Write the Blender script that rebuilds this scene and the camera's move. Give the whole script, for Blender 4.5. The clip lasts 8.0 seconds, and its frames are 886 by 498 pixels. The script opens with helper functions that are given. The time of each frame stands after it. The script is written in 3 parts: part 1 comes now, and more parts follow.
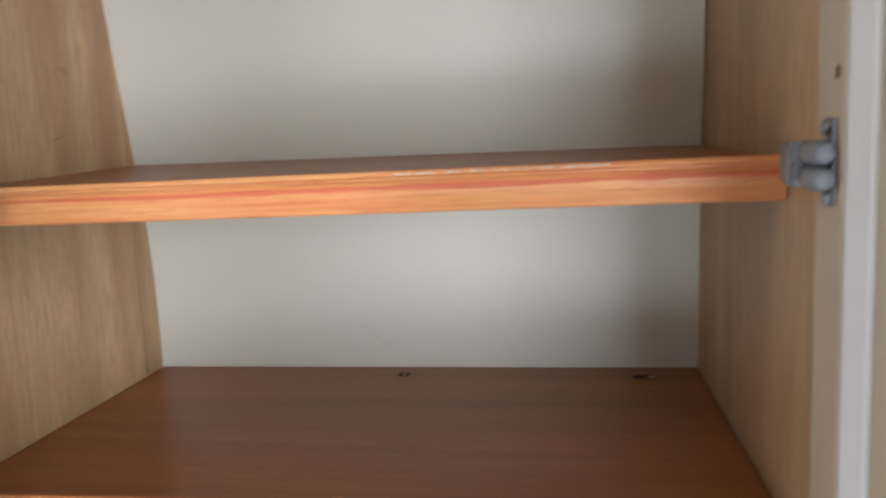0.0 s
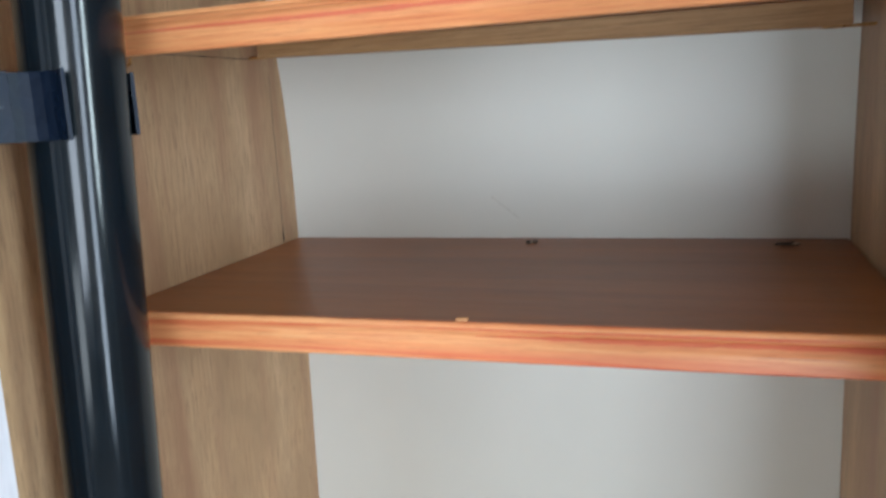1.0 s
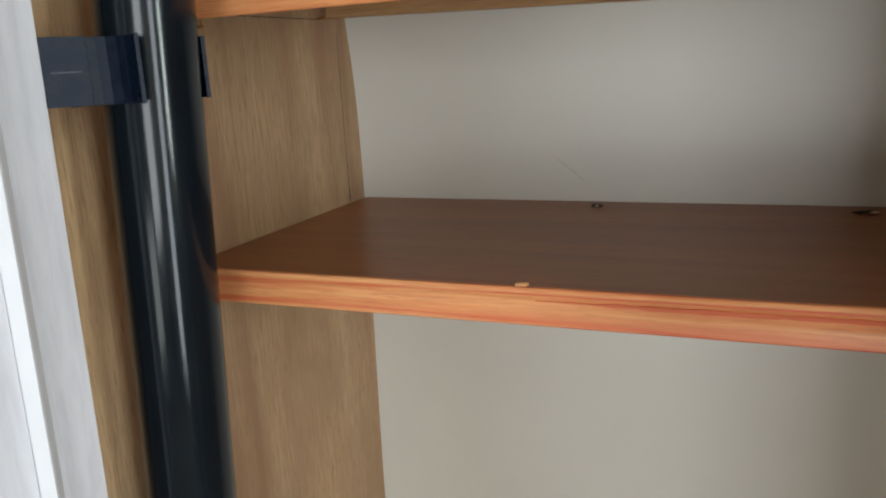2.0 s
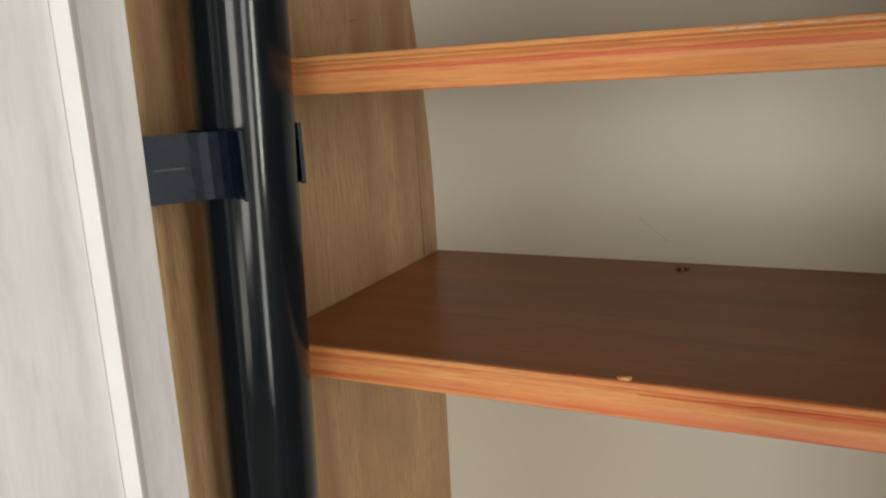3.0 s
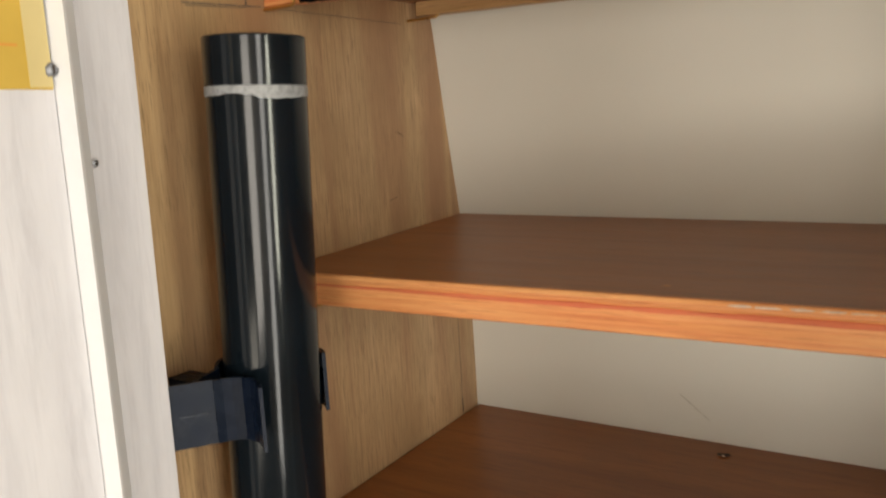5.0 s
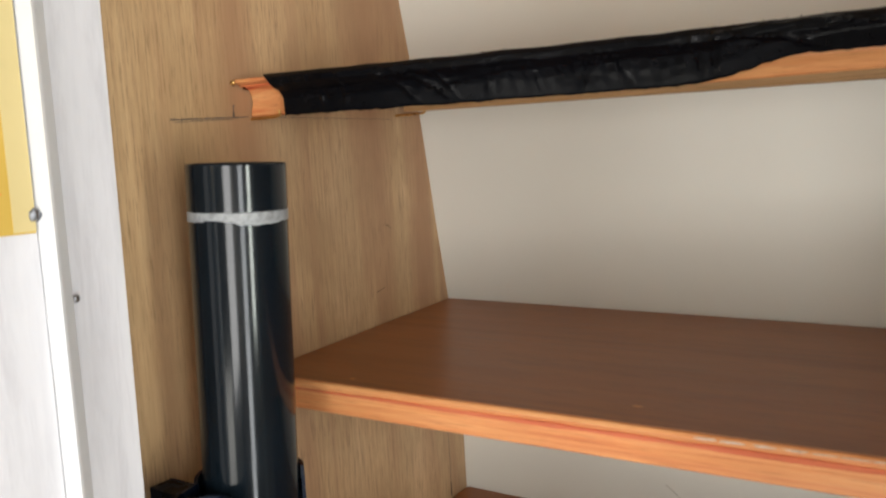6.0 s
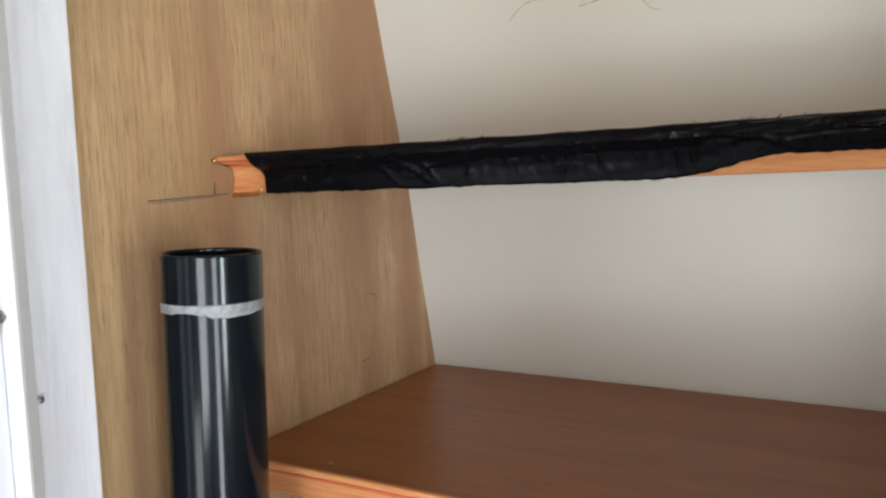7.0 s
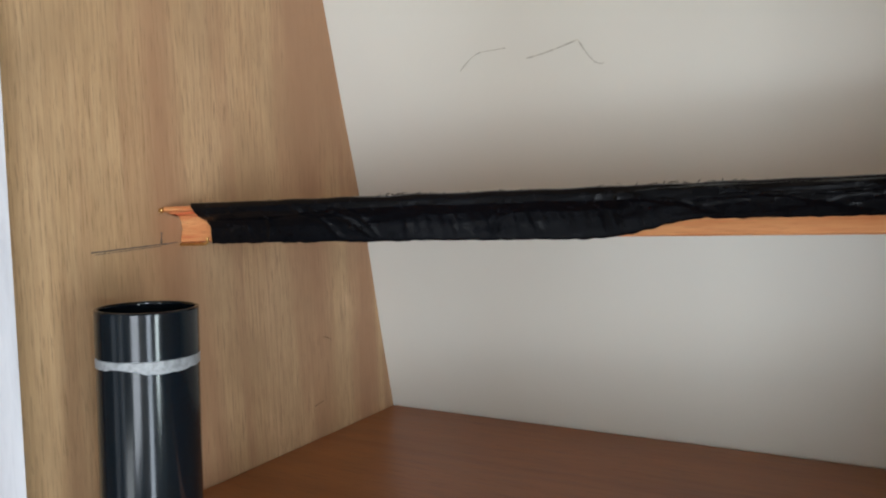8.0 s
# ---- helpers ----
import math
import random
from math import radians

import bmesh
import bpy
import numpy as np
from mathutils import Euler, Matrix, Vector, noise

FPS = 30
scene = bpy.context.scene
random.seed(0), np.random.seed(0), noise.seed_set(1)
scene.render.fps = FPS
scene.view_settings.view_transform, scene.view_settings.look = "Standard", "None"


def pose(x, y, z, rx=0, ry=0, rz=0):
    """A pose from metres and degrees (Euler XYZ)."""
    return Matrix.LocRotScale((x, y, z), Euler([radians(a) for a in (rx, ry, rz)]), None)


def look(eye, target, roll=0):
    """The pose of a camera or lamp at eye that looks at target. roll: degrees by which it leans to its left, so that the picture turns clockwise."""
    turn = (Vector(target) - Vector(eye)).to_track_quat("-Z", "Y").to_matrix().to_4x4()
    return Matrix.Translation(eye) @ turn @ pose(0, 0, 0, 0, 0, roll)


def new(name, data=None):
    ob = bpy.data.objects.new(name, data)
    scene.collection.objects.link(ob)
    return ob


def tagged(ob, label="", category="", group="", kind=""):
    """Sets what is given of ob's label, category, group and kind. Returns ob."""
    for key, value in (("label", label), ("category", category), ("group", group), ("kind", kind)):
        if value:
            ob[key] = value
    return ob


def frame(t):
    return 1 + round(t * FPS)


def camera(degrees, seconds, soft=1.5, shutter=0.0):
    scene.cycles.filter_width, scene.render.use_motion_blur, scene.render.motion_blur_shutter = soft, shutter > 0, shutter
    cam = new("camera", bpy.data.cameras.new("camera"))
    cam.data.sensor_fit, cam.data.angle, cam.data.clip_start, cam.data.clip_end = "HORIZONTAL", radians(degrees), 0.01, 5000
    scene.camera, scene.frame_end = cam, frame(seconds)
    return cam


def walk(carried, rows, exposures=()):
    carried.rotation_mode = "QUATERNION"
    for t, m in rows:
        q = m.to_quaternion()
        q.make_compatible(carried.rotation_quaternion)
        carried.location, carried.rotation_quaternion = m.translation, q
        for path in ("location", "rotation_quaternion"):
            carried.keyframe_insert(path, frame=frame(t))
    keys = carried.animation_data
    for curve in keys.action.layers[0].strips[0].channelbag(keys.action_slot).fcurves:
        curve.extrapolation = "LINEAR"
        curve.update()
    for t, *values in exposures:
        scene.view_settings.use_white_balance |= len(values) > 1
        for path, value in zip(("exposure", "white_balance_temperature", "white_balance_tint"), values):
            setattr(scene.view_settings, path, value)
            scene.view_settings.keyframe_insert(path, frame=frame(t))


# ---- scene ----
cam = camera(58.2, 8.0, 2.0, 0.5)
PATH = [
    (0, (0.463, -0.372, 1.226), (0.093, 1.575, 0.961), -3.0),
    (0.3, (0.456, -0.368, 1.198), (-0.024, 1.555, 0.928), -3.2),
    (0.5, (0.456, -0.37, 1.175), (-0.091, 1.534, 0.899), -3.1),
    (1, (0.459, -0.379, 1.137), (-0.22, 1.469, 0.783), -3.4),
    (1.2, (0.463, -0.379, 1.13), (-0.269, 1.441, 0.739), -3.4),
    (2.3, (0.464, -0.379, 1.155), (-0.39, 1.373, 0.704), -3.5),
    (2.5, (0.456, -0.378, 1.167), (-0.415, 1.365, 0.72), -3.6),
    (3, (0.422, -0.371, 1.195), (-0.504, 1.349, 0.763), -3.7),
    (3.5, (0.423, -0.365, 1.213), (-0.572, 1.318, 0.793), -3.5),
    (4, (0.431, -0.353, 1.245), (-0.613, 1.307, 0.854), -3.3),
    (4.5, (0.439, -0.339, 1.284), (-0.628, 1.316, 0.931), -3.4),
    (5.8, (0.465, -0.334, 1.3548), (-0.6317, 1.322, 1.1183), -3.37),
    (6, (0.4688, -0.3277, 1.3665), (-0.629, 1.3291, 1.147), -3.34),
    (6.5, (0.4688, -0.3214, 1.3853), (-0.626, 1.3428, 1.2068), -3.17),
    (7, (0.477, -0.309, 1.403), (-0.625, 1.353, 1.257), -3.0),
    (7.5, (0.499, -0.294, 1.415), (-0.601, 1.372, 1.299), -2.9),
    (8, (0.512, -0.293, 1.424), (-0.575, 1.384, 1.329), -2.7),
]
walk(cam, [(t, look(eye, target, roll)) for t, eye, target, roll in PATH],
     [(0, 0.31, 6050, 8), (1.0, 0.33, 5550, 5), (1.4, 0.23, 5650, 5), (2.4, -0.38, 6750, 7), (3.5, -0.27, 7650, 9), (4.5, -0.17, 7950, 11), (6.0, 0.17, 6750, 9), (6.5, 0.24, 6450, 9), (8.0, 0.13, 5900, 7)])

# ---- world and light ----
world = bpy.data.worlds.new("sky")
scene.world = world
world.use_nodes = True
wn = world.node_tree
sky = wn.nodes.new("ShaderNodeTexSky")
sky.sky_type, sky.sun_disc = "NISHITA", False
sky.sun_elevation, sky.sun_rotation = radians(38), radians(70)
wn.nodes["Background"].inputs[1].default_value = 0.12
wn.links.new(sky.outputs[0], wn.nodes["Background"].inputs[0])

sun = new("sun", bpy.data.lights.new("sun", "SUN"))
sun.data.energy, sun.data.angle, sun.data.color = 1.0, radians(12), (1.0, 0.96, 0.9)
sun.matrix_world = look((8, -2, 7), (0, 0, 1))

# openings as (from, to, bottom, top): two in the east wall at x = 1.6, two in the south wall at y = -2.2; the south two
# are invented for fill light
EAST_DOORWAY, EAST_WINDOW, SOUTH_FILL_GAP, SOUTH_EAST_FILL_GAP = (-1.22, -0.88, 0.2, 1.92), (-0.55, -0.37, 0.85, 1.45), (-0.3, 0.6, 0.2, 0.65), (0.78, 1.54, 0.5, 1.6)


def window_lamp(name, eye, target, w, h, watts, colour):
    lamp = new(name, bpy.data.lights.new(name, "AREA"))
    lamp.data.shape, lamp.data.size, lamp.data.size_y = "RECTANGLE", w, h
    lamp.data.energy, lamp.data.color = watts, colour
    lamp.matrix_world = look(eye, target)
    return lamp


def fill_opening(name, wall, op, watts, colour):
    """A daylight-coloured lamp set in an opening, shining inwards."""
    a, z = (op[0] + op[1]) / 2, (op[2] + op[3]) / 2
    eye, target = ((1.595, a, z), (0, a, z)) if wall == "east" else ((a, -2.19, z), (a, 0, z))
    window_lamp(name, eye, target, op[1] - op[0], op[3] - op[2], watts, colour)


fill_opening("doorway_daylight", "east", EAST_DOORWAY, 21, (0.91, 0.95, 1.0))
fill_opening("east_window_daylight", "east", EAST_WINDOW, 8, (0.93, 1.0, 0.95))
# added fill lamps for the cupboard's back, in invented south openings
fill_opening("south_fill_light", "south", SOUTH_FILL_GAP, 6.5, (1.0, 0.985, 0.95))
fill_opening("corner_fill_light", "south", SOUTH_EAST_FILL_GAP, 28, (0.98, 0.98, 1.0))

# ---- materials ----


def material(name):
    m = bpy.data.materials.new(name)
    m.use_nodes = True
    t = m.node_tree
    return m, t, t.nodes["Principled BSDF"]


def coords(t, scale):
    tc, mp = t.nodes.new("ShaderNodeTexCoord"), t.nodes.new("ShaderNodeMapping")
    mp.inputs["Scale"].default_value = scale
    t.links.new(tc.outputs["Object"], mp.inputs["Vector"])
    return mp.outputs["Vector"]


def noise_tex(t, scale, detail=4.0, rough=0.55, distort=0.0):
    n = t.nodes.new("ShaderNodeTexNoise")
    n.inputs["Scale"].default_value = 1.0
    n.inputs["Detail"].default_value, n.inputs["Roughness"].default_value = detail, rough
    n.inputs["Distortion"].default_value = distort
    t.links.new(coords(t, scale), n.inputs["Vector"])
    return n.outputs["Fac"]


def ramp(t, fac, stops):
    r = t.nodes.new("ShaderNodeValToRGB")
    while len(r.color_ramp.elements) < len(stops):
        r.color_ramp.elements.new(0.5)
    for e, (p, c) in zip(r.color_ramp.elements, stops):
        e.position, e.color = p, (*c, 1) if len(c) == 3 else c
    t.links.new(fac, r.inputs["Fac"])
    return r.outputs["Color"]


def mix(t, fac, a, b, mode="MIX"):
    x = t.nodes.new("ShaderNodeMix")
    x.data_type, x.blend_type = "RGBA", mode
    for sock, v in ((x.inputs["Factor"], fac), (x.inputs["A"], a), (x.inputs["B"], b)):
        if isinstance(v, bpy.types.NodeSocket):
            t.links.new(v, sock)
        else:
            sock.default_value = v if not isinstance(v, tuple) else (*v, 1)
    return x.outputs["Result"]


def bump(t, bsdf, height, strength, dist=0.001):
    b = t.nodes.new("ShaderNodeBump")
    b.inputs["Strength"].default_value, b.inputs["Distance"].default_value = strength, dist
    t.links.new(height, b.inputs["Height"])
    t.links.new(b.outputs["Normal"], bsdf.inputs["Normal"])


def axis_scale(along, a, c):
    """Texture scale with a per metre along one axis and c across the two others."""
    s = [c, c, c]
    s["xyz".index(along)] = a
    return tuple(s)


def wood(name, along, light, mid, dark, rough=0.4, fine=320, figure=22, pores=0.5, lump=0.12, streak=None, width=40, amount=0.5, mottle=0.35):
    m, t, b = material(name)
    b.inputs["Specular IOR Level"].default_value = 0.35
    broad = noise_tex(t, axis_scale(along, 1.3, figure), 3, 0.5, 0.6)
    grain = noise_tex(t, axis_scale(along, 11, fine), 5, 0.7, 0.3)
    pore = noise_tex(t, axis_scale(along, 38, fine * 2.0), 3, 0.65)
    blot = noise_tex(t, axis_scale(along, 7, 13), 4, 0.6, 0.4)
    band_tex = noise_tex(t, axis_scale(along, 0.9, width), 3, 0.6, 0.8)
    col = ramp(t, broad, [(0.25, dark), (0.45, mid), (0.62, light), (0.8, mid)])
    col = mix(t, 0.55, col, ramp(t, grain, [(0.3, dark), (0.52, mid), (0.75, light)]))
    col = mix(t, ramp(t, pore, [(0.54, (0, 0, 0)), (0.66, (pores,) * 3)]), col, tuple(0.45 * v for v in dark))
    col = mix(t, ramp(t, blot, [(0.35, (0, 0, 0)), (0.72, (mottle,) * 3)]), col, tuple(0.7 * v for v in mid))
    if streak:
        col = mix(t, ramp(t, band_tex, [(0.50, (0, 0, 0)), (0.68, (amount,) * 3)]), col, streak)
    t.links.new(col, b.inputs["Base Color"])
    t.links.new(ramp(t, grain, [(0.2, (rough * 0.8,) * 3), (0.8, (min(1, rough * 1.25),) * 3)]), b.inputs["Roughness"])
    bump(t, b, pore, lump, 0.0006)
    return m


def plain(name, colour, rough, metal=0.0, vary=0.12, scale=40, lump=0.05, shine=0.5):
    m, t, b = material(name)
    n = noise_tex(t, (scale,) * 3, 4, 0.6)
    f = noise_tex(t, (scale * 14,) * 3, 3, 0.6)
    col = ramp(t, n, [(0.3, tuple(v * (1 - vary) for v in colour)), (0.7, tuple(min(1, v * (1 + vary)) for v in colour))])
    t.links.new(col, b.inputs["Base Color"])
    b.inputs["Metallic"].default_value = metal
    b.inputs["Specular IOR Level"].default_value = shine
    t.links.new(ramp(t, n, [(0.3, (rough * (1 - vary),) * 3), (0.7, (min(1, rough * (1 + vary)),) * 3)]), b.inputs["Roughness"])
    bump(t, b, f, lump, 0.0004)
    return m


SIDE = wood("tan_veneer", "z", (0.74, 0.525, 0.305), (0.58, 0.378, 0.20), (0.30, 0.168, 0.08), 0.4, 330, 9, 0.58, 0.2, (0.38, 0.205, 0.11), 11, 0.75, 0.9)
TOP = wood("brown_shelf_veneer", "x", (0.40, 0.155, 0.044), (0.34, 0.124, 0.034), (0.22, 0.074, 0.021), 0.34, 260, 30, 0.35, 0.05, (0.17, 0.045, 0.014), 34, 0.35)
PINE = wood("orange_pine", "x", (0.81, 0.435, 0.185), (0.74, 0.315, 0.118), (0.54, 0.125, 0.048), 0.38, 420, 120, 0.3, 0.08, (0.58, 0.075, 0.03), 75, 0.8)
BATTEN = wood("batten_wood", "x", (0.62, 0.40, 0.20), (0.48, 0.28, 0.12), (0.30, 0.15, 0.06), 0.5, 420, 160, 0.4, 0.12)
WHITE = wood("whitewashed_vinyl", "z", (0.77, 0.765, 0.80), (0.69, 0.685, 0.725), (0.50, 0.49, 0.53), 0.42, 90, 30, 0.03, 0.02)
BEIGE = wood("beige_vinyl", "z", (0.62, 0.53, 0.41), (0.57, 0.48, 0.36), (0.50, 0.41, 0.30), 0.45, 200, 18, 0.1, 0.05)
BACK = plain("cream_wall_board", (0.745, 0.733, 0.655), 0.3, 0, 0.02, 5, 0.05, 0.5)
BEAD = plain("white_bead_paint", (0.72, 0.725, 0.745), 0.4, 0, 0.03, 30, 0.05)
PVC = plain("black_pvc", (0.004, 0.007, 0.010), 0.14, 0, 0.15, 30, 0.02, 0.34)
CLIP = plain("black_plastic", (0.004, 0.008, 0.018), 0.28, 0, 0.2, 60, 0.06, 0.1)
SEAM = plain("moulding_seam", (0.025, 0.032, 0.047), 0.4, 0, 0.2, 60, 0.05)
GLUE = plain("scuffed_grey_glue", (0.27, 0.28, 0.29), 0.45, 0, 0.35, 220, 0.3)
TAPE = plain("black_cloth_tape", (0.003, 0.0033, 0.0045), 0.24, 0, 0.2, 120, 0.2, 0.11)
BRASS = plain("brass_wire", (0.65, 0.40, 0.14), 0.3, 1.0, 0.15, 300, 0.1)
ROLLER = plain("dull_grey_roller", (0.19, 0.21, 0.24), 0.42, 0, 0.25, 160, 0.2, 0.4)
STEEL = plain("zinc_steel", (0.30, 0.31, 0.34), 0.55, 1.0, 0.25, 200, 0.15)
DARK = plain("dark_grime", (0.05, 0.035, 0.025), 0.7, 0, 0.3, 300, 0.2)
PENCIL = plain("pencil_graphite", (0.17, 0.12, 0.085), 0.6, 0, 0.5, 260, 0.05)
FAINT = plain("faint_scuff", (0.56, 0.54, 0.46), 0.5, 0, 0.3, 200, 0.05)
# pine reddened to paint the bounce light inside the lip's cove
REDBOUNCE = wood("red_cove_bounce", "x", (0.72, 0.25, 0.11), (0.64, 0.16, 0.075), (0.50, 0.09, 0.045), 0.42, 420, 120, 0.3, 0.05)
KNOT = plain("brown_knot", (0.24, 0.14, 0.07), 0.6, 0, 0.3, 200, 0.05)
FLAKE = plain("pale_wood_flake", (0.58, 0.29, 0.12), 0.7, 0, 0.2, 300, 0.3)
TORN = plain("torn_pale_fibre", (0.58, 0.43, 0.33), 0.75, 0, 0.25, 300, 0.4)
YELLOW = plain("yellow_paper", (0.58, 0.385, 0.075), 0.5, 0, 0.08, 20, 0.05)
CREAM = plain("pale_yellow_paper", (0.64, 0.52, 0.25), 0.5, 0, 0.04, 20, 0.05)
OCHRE = plain("orange_print", (0.68, 0.30, 0.06), 0.5, 0, 0.1, 40, 0.05)
ROOM = plain("room_lining", (0.33, 0.28, 0.22), 0.6, 0, 0.06, 6, 0.05)
CARPET = plain("room_carpet", (0.16, 0.13, 0.10), 0.95, 0, 0.3, 60, 0.5)

LEAVES, lt, lb = material("leafy_distance")
leaf = noise_tex(lt, (2.2, 2.2, 2.2), 6, 0.7)
lt.links.new(ramp(lt, leaf, [(0.3, (0.02, 0.05, 0.012)), (0.5, (0.09, 0.17, 0.04)), (0.7, (0.25, 0.36, 0.12))]), lb.inputs["Base Color"])
lb.inputs["Roughness"].default_value = 0.8

# ---- building helpers ----


def finish(name, bm, mat, parent=None, label="", smooth=False):
    bmesh.ops.recalc_face_normals(bm, faces=bm.faces)
    if smooth:
        for e in bm.edges:
            e.smooth = len(e.link_faces) < 2 or e.calc_face_angle() < radians(30)
    me = bpy.data.meshes.new(name)
    bm.to_mesh(me)
    bm.free()
    if smooth:
        me.polygons.foreach_set("use_smooth", [True] * len(me.polygons))
    me.materials.append(mat)
    ob = new(name, me)
    ob.parent = parent
    return tagged(ob, label)


def part(name, bm, mat, parent, label="", smooth=False):
    return finish(name, bm, mat, parent, label, smooth)


def thing(name, label, category, group="", kind=""):
    return tagged(new(name), label, category, group, kind)


def bevelled(bm, width, segments=2):
    bmesh.ops.bevel(bm, geom=list(bm.edges), offset=width, segments=segments, affect="EDGES", profile=0.6)
    return bm


def box(x0, x1, y0, y1, z0, z1, bev=0.0):
    bm = bmesh.new()
    bmesh.ops.create_cube(bm, size=1, matrix=Matrix.LocRotScale(((x0 + x1) / 2, (y0 + y1) / 2, (z0 + z1) / 2), None, (x1 - x0, y1 - y0, z1 - z0)))
    return bevelled(bm, bev) if bev else bm


def loft(rings, closed=True, caps=True):
    """Skin between rings of equally many points."""
    bm = bmesh.new()
    vs = [[bm.verts.new(p) for p in r] for r in rings]
    n = len(rings[0])
    for a, b in zip(vs, vs[1:]):
        for i in range(n if closed else n - 1):
            j = (i + 1) % n
            bm.faces.new((a[i], a[j], b[j], b[i]))
    if closed and caps:
        bm.faces.new(vs[0])
        bm.faces.new(vs[-1][::-1])
    return bm


def upright(poly, z0, z1, lean=0.0, steps=1, wob=0.0):
    """A post with the plan poly, from z0 to z1, leaning by lean in x per metre about z = 1.2."""
    rings = []
    for k in range(steps + 1):
        z = z0 + (z1 - z0) * k / steps
        rings.append([(x + lean * (z - 1.2) + wob * noise.noise((x * 40, y * 40, z * 9)), y, z) for x, y in poly])
    return loft(rings)


def wire(points, r, sides=8):
    """A round rod along points."""
    pts = [Vector(p) for p in points]
    rings = []
    for i, p in enumerate(pts):
        d = (pts[min(i + 1, len(pts) - 1)] - pts[max(i - 1, 0)]).normalized()
        u = d.cross(Vector((0.31, 0.52, 0.8))).normalized()
        v = d.cross(u)
        rings.append([p + r * (math.cos(a) * u + math.sin(a) * v) for a in (2 * math.pi * k / sides for k in range(sides))])
    return loft(rings)


def stroke(points, w, normal, lift=0.0004, taper=0):
    """A thin flat mark along points on a surface with that normal."""
    n = Vector(normal)
    a, b, c, d = [], [], [], []
    for i, p in enumerate(points):
        p = Vector(p)
        q = (Vector(points[min(i + 1, len(points) - 1)]) - Vector(points[max(i - 1, 0)])).normalized()
        s = q.cross(n).normalized() * w * (0.5 + 0.35 * noise.noise(p * 300)) * (min(1, (i + 0.1) / taper) if taper else 1)
        a.append(p - s + n * lift), b.append(p + s + n * lift)
        c.append(p + s - n * 0.0004), d.append(p - s - n * 0.0004)
    return loft([[w0, x0, y0, z0] for w0, x0, y0, z0 in zip(a, b, c, d)])


def between(table, z):
    """Smooth reading of a short table of (z, value)."""
    zs, vs = zip(*table)
    return float(np.interp(z, zs, vs))


# ---- cupboard carcass ----
WIDE, RIGHT_LEAN = 0.56, 0.011
PROFILE = [(0.4, 0.385), (0.72, 0.394), (0.87, 0.399), (1.0, 0.4005), (1.08, 0.400), (1.13, 0.3975), (1.18, 0.3915), (1.222, 0.3845), (1.30, 0.3695), (1.40, 0.3535), (1.45, 0.344), (1.54, 0.3235), (1.632, 0.304), (1.95, 0.235)]


def back_y(z):
    return sum(between(PROFILE, z + d) for d in (-0.03, -0.015, 0, 0.015, 0.03)) / 5


FLARE = 0.012


def right_x(z):
    return WIDE + RIGHT_LEAN * (z - 1.0)


cupboard = thing("cupboard", "fitted cupboard with tan veneer sides and a curved cream back", "cupboard", kind="structure")

left_side = part("side_panel", box(-0.016, 0.0, -0.086, 0.43, 0.4, 1.95), SIDE, cupboard, "tan wood veneer side with vertical grain")
right_side = part("side_panel", upright([(WIDE + 0.0165, -0.003), (WIDE + 0.034, -0.003), (WIDE + 0.016, 0.43), (WIDE - 0.001, 0.43)], 0.4, 1.95, RIGHT_LEAN), SIDE, cupboard, "tan wood veneer side with vertical grain")
right_side.location.x = 0.2 * RIGHT_LEAN

rings = []
for i in range(121):
    z = 0.4 + 1.55 * i / 120
    row = []
    for j in range(41):
        x = (right_x(z) + 0.0) * j / 40
        row.append((x, back_y(z) + 0.0007 * noise.noise((x * 5, z * 7, 1.7)), z))
    rings.append(row + [(x, y + 0.004, z) for x, y, z in reversed(row)])
back_panel = part("back_panel", loft(rings), BACK, cupboard, "cream satin wall board, curving forward at the top", True)
part("top_panel", box(-0.016, 0.60, -0.086, 0.43, 1.95, 1.965), SIDE, cupboard)
part("bottom_panel", box(-0.016, 0.60, -0.086, 0.43, 0.385, 0.4), SIDE, cupboard)

LEFT_EDGE = [(0.0, -0.0862), (0.0660, -0.0862), (0.0625, -0.050), (0.0, -0.050)]
part("stile", upright([(x, y) for x, y in LEFT_EDGE], 0.4, 1.95, 0.018, 60, 0.0006), WHITE, cupboard, "whitewashed vinyl stile with a frayed edge")
part("stile", upright([(0.5588, -0.040), (0.5588, -0.004), (WIDE + 0.03, -0.004), (WIDE + 0.03, -0.040)], 0.4, 1.95, 0.011, 30, 0.0003), BEIGE, cupboard, "beige vinyl stile")

# marks on the side and the back
part("pencil_mark", stroke([(0, 0.042 + 0.0037 * k, 1.4062 + 0.00016 * k + 0.0003 * noise.noise((k * 0.6, 0, 0))) for k in range(21)], 0.0011, (1, 0, 0)), PENCIL, cupboard)
part("pencil_mark", stroke([(0, 0.045 + 0.0035 * k, 1.4046 + 0.00018 * k) for k in range(17)], 0.0006, (1, 0, 0)), PENCIL, cupboard)
part("pencil_mark", stroke([(0, 0.1012 + 0.0001 * k, 1.409 + 0.0013 * k) for k in range(8)], 0.0016, (1, 0, 0)), PENCIL, cupboard)
part("pencil_mark", stroke([(0, 0.12 + 0.006 * k, 1.4095) for k in range(31)], 0.0004, (1, 0, 0)), PENCIL, cupboard)
part("wire_groove", stroke([(0, 0.13 + 0.006 * k, 1.1945) for k in range(36)], 0.0007, (1, 0, 0)), DARK, cupboard)
part("seam", stroke([(0, 0.3685 + 0.0006 * noise.noise((k * 0.5, 3, 0)), 1.0 + 0.006 * k) for k in range(31)], 0.0003, (1, 0, 0)), PENCIL, cupboard)
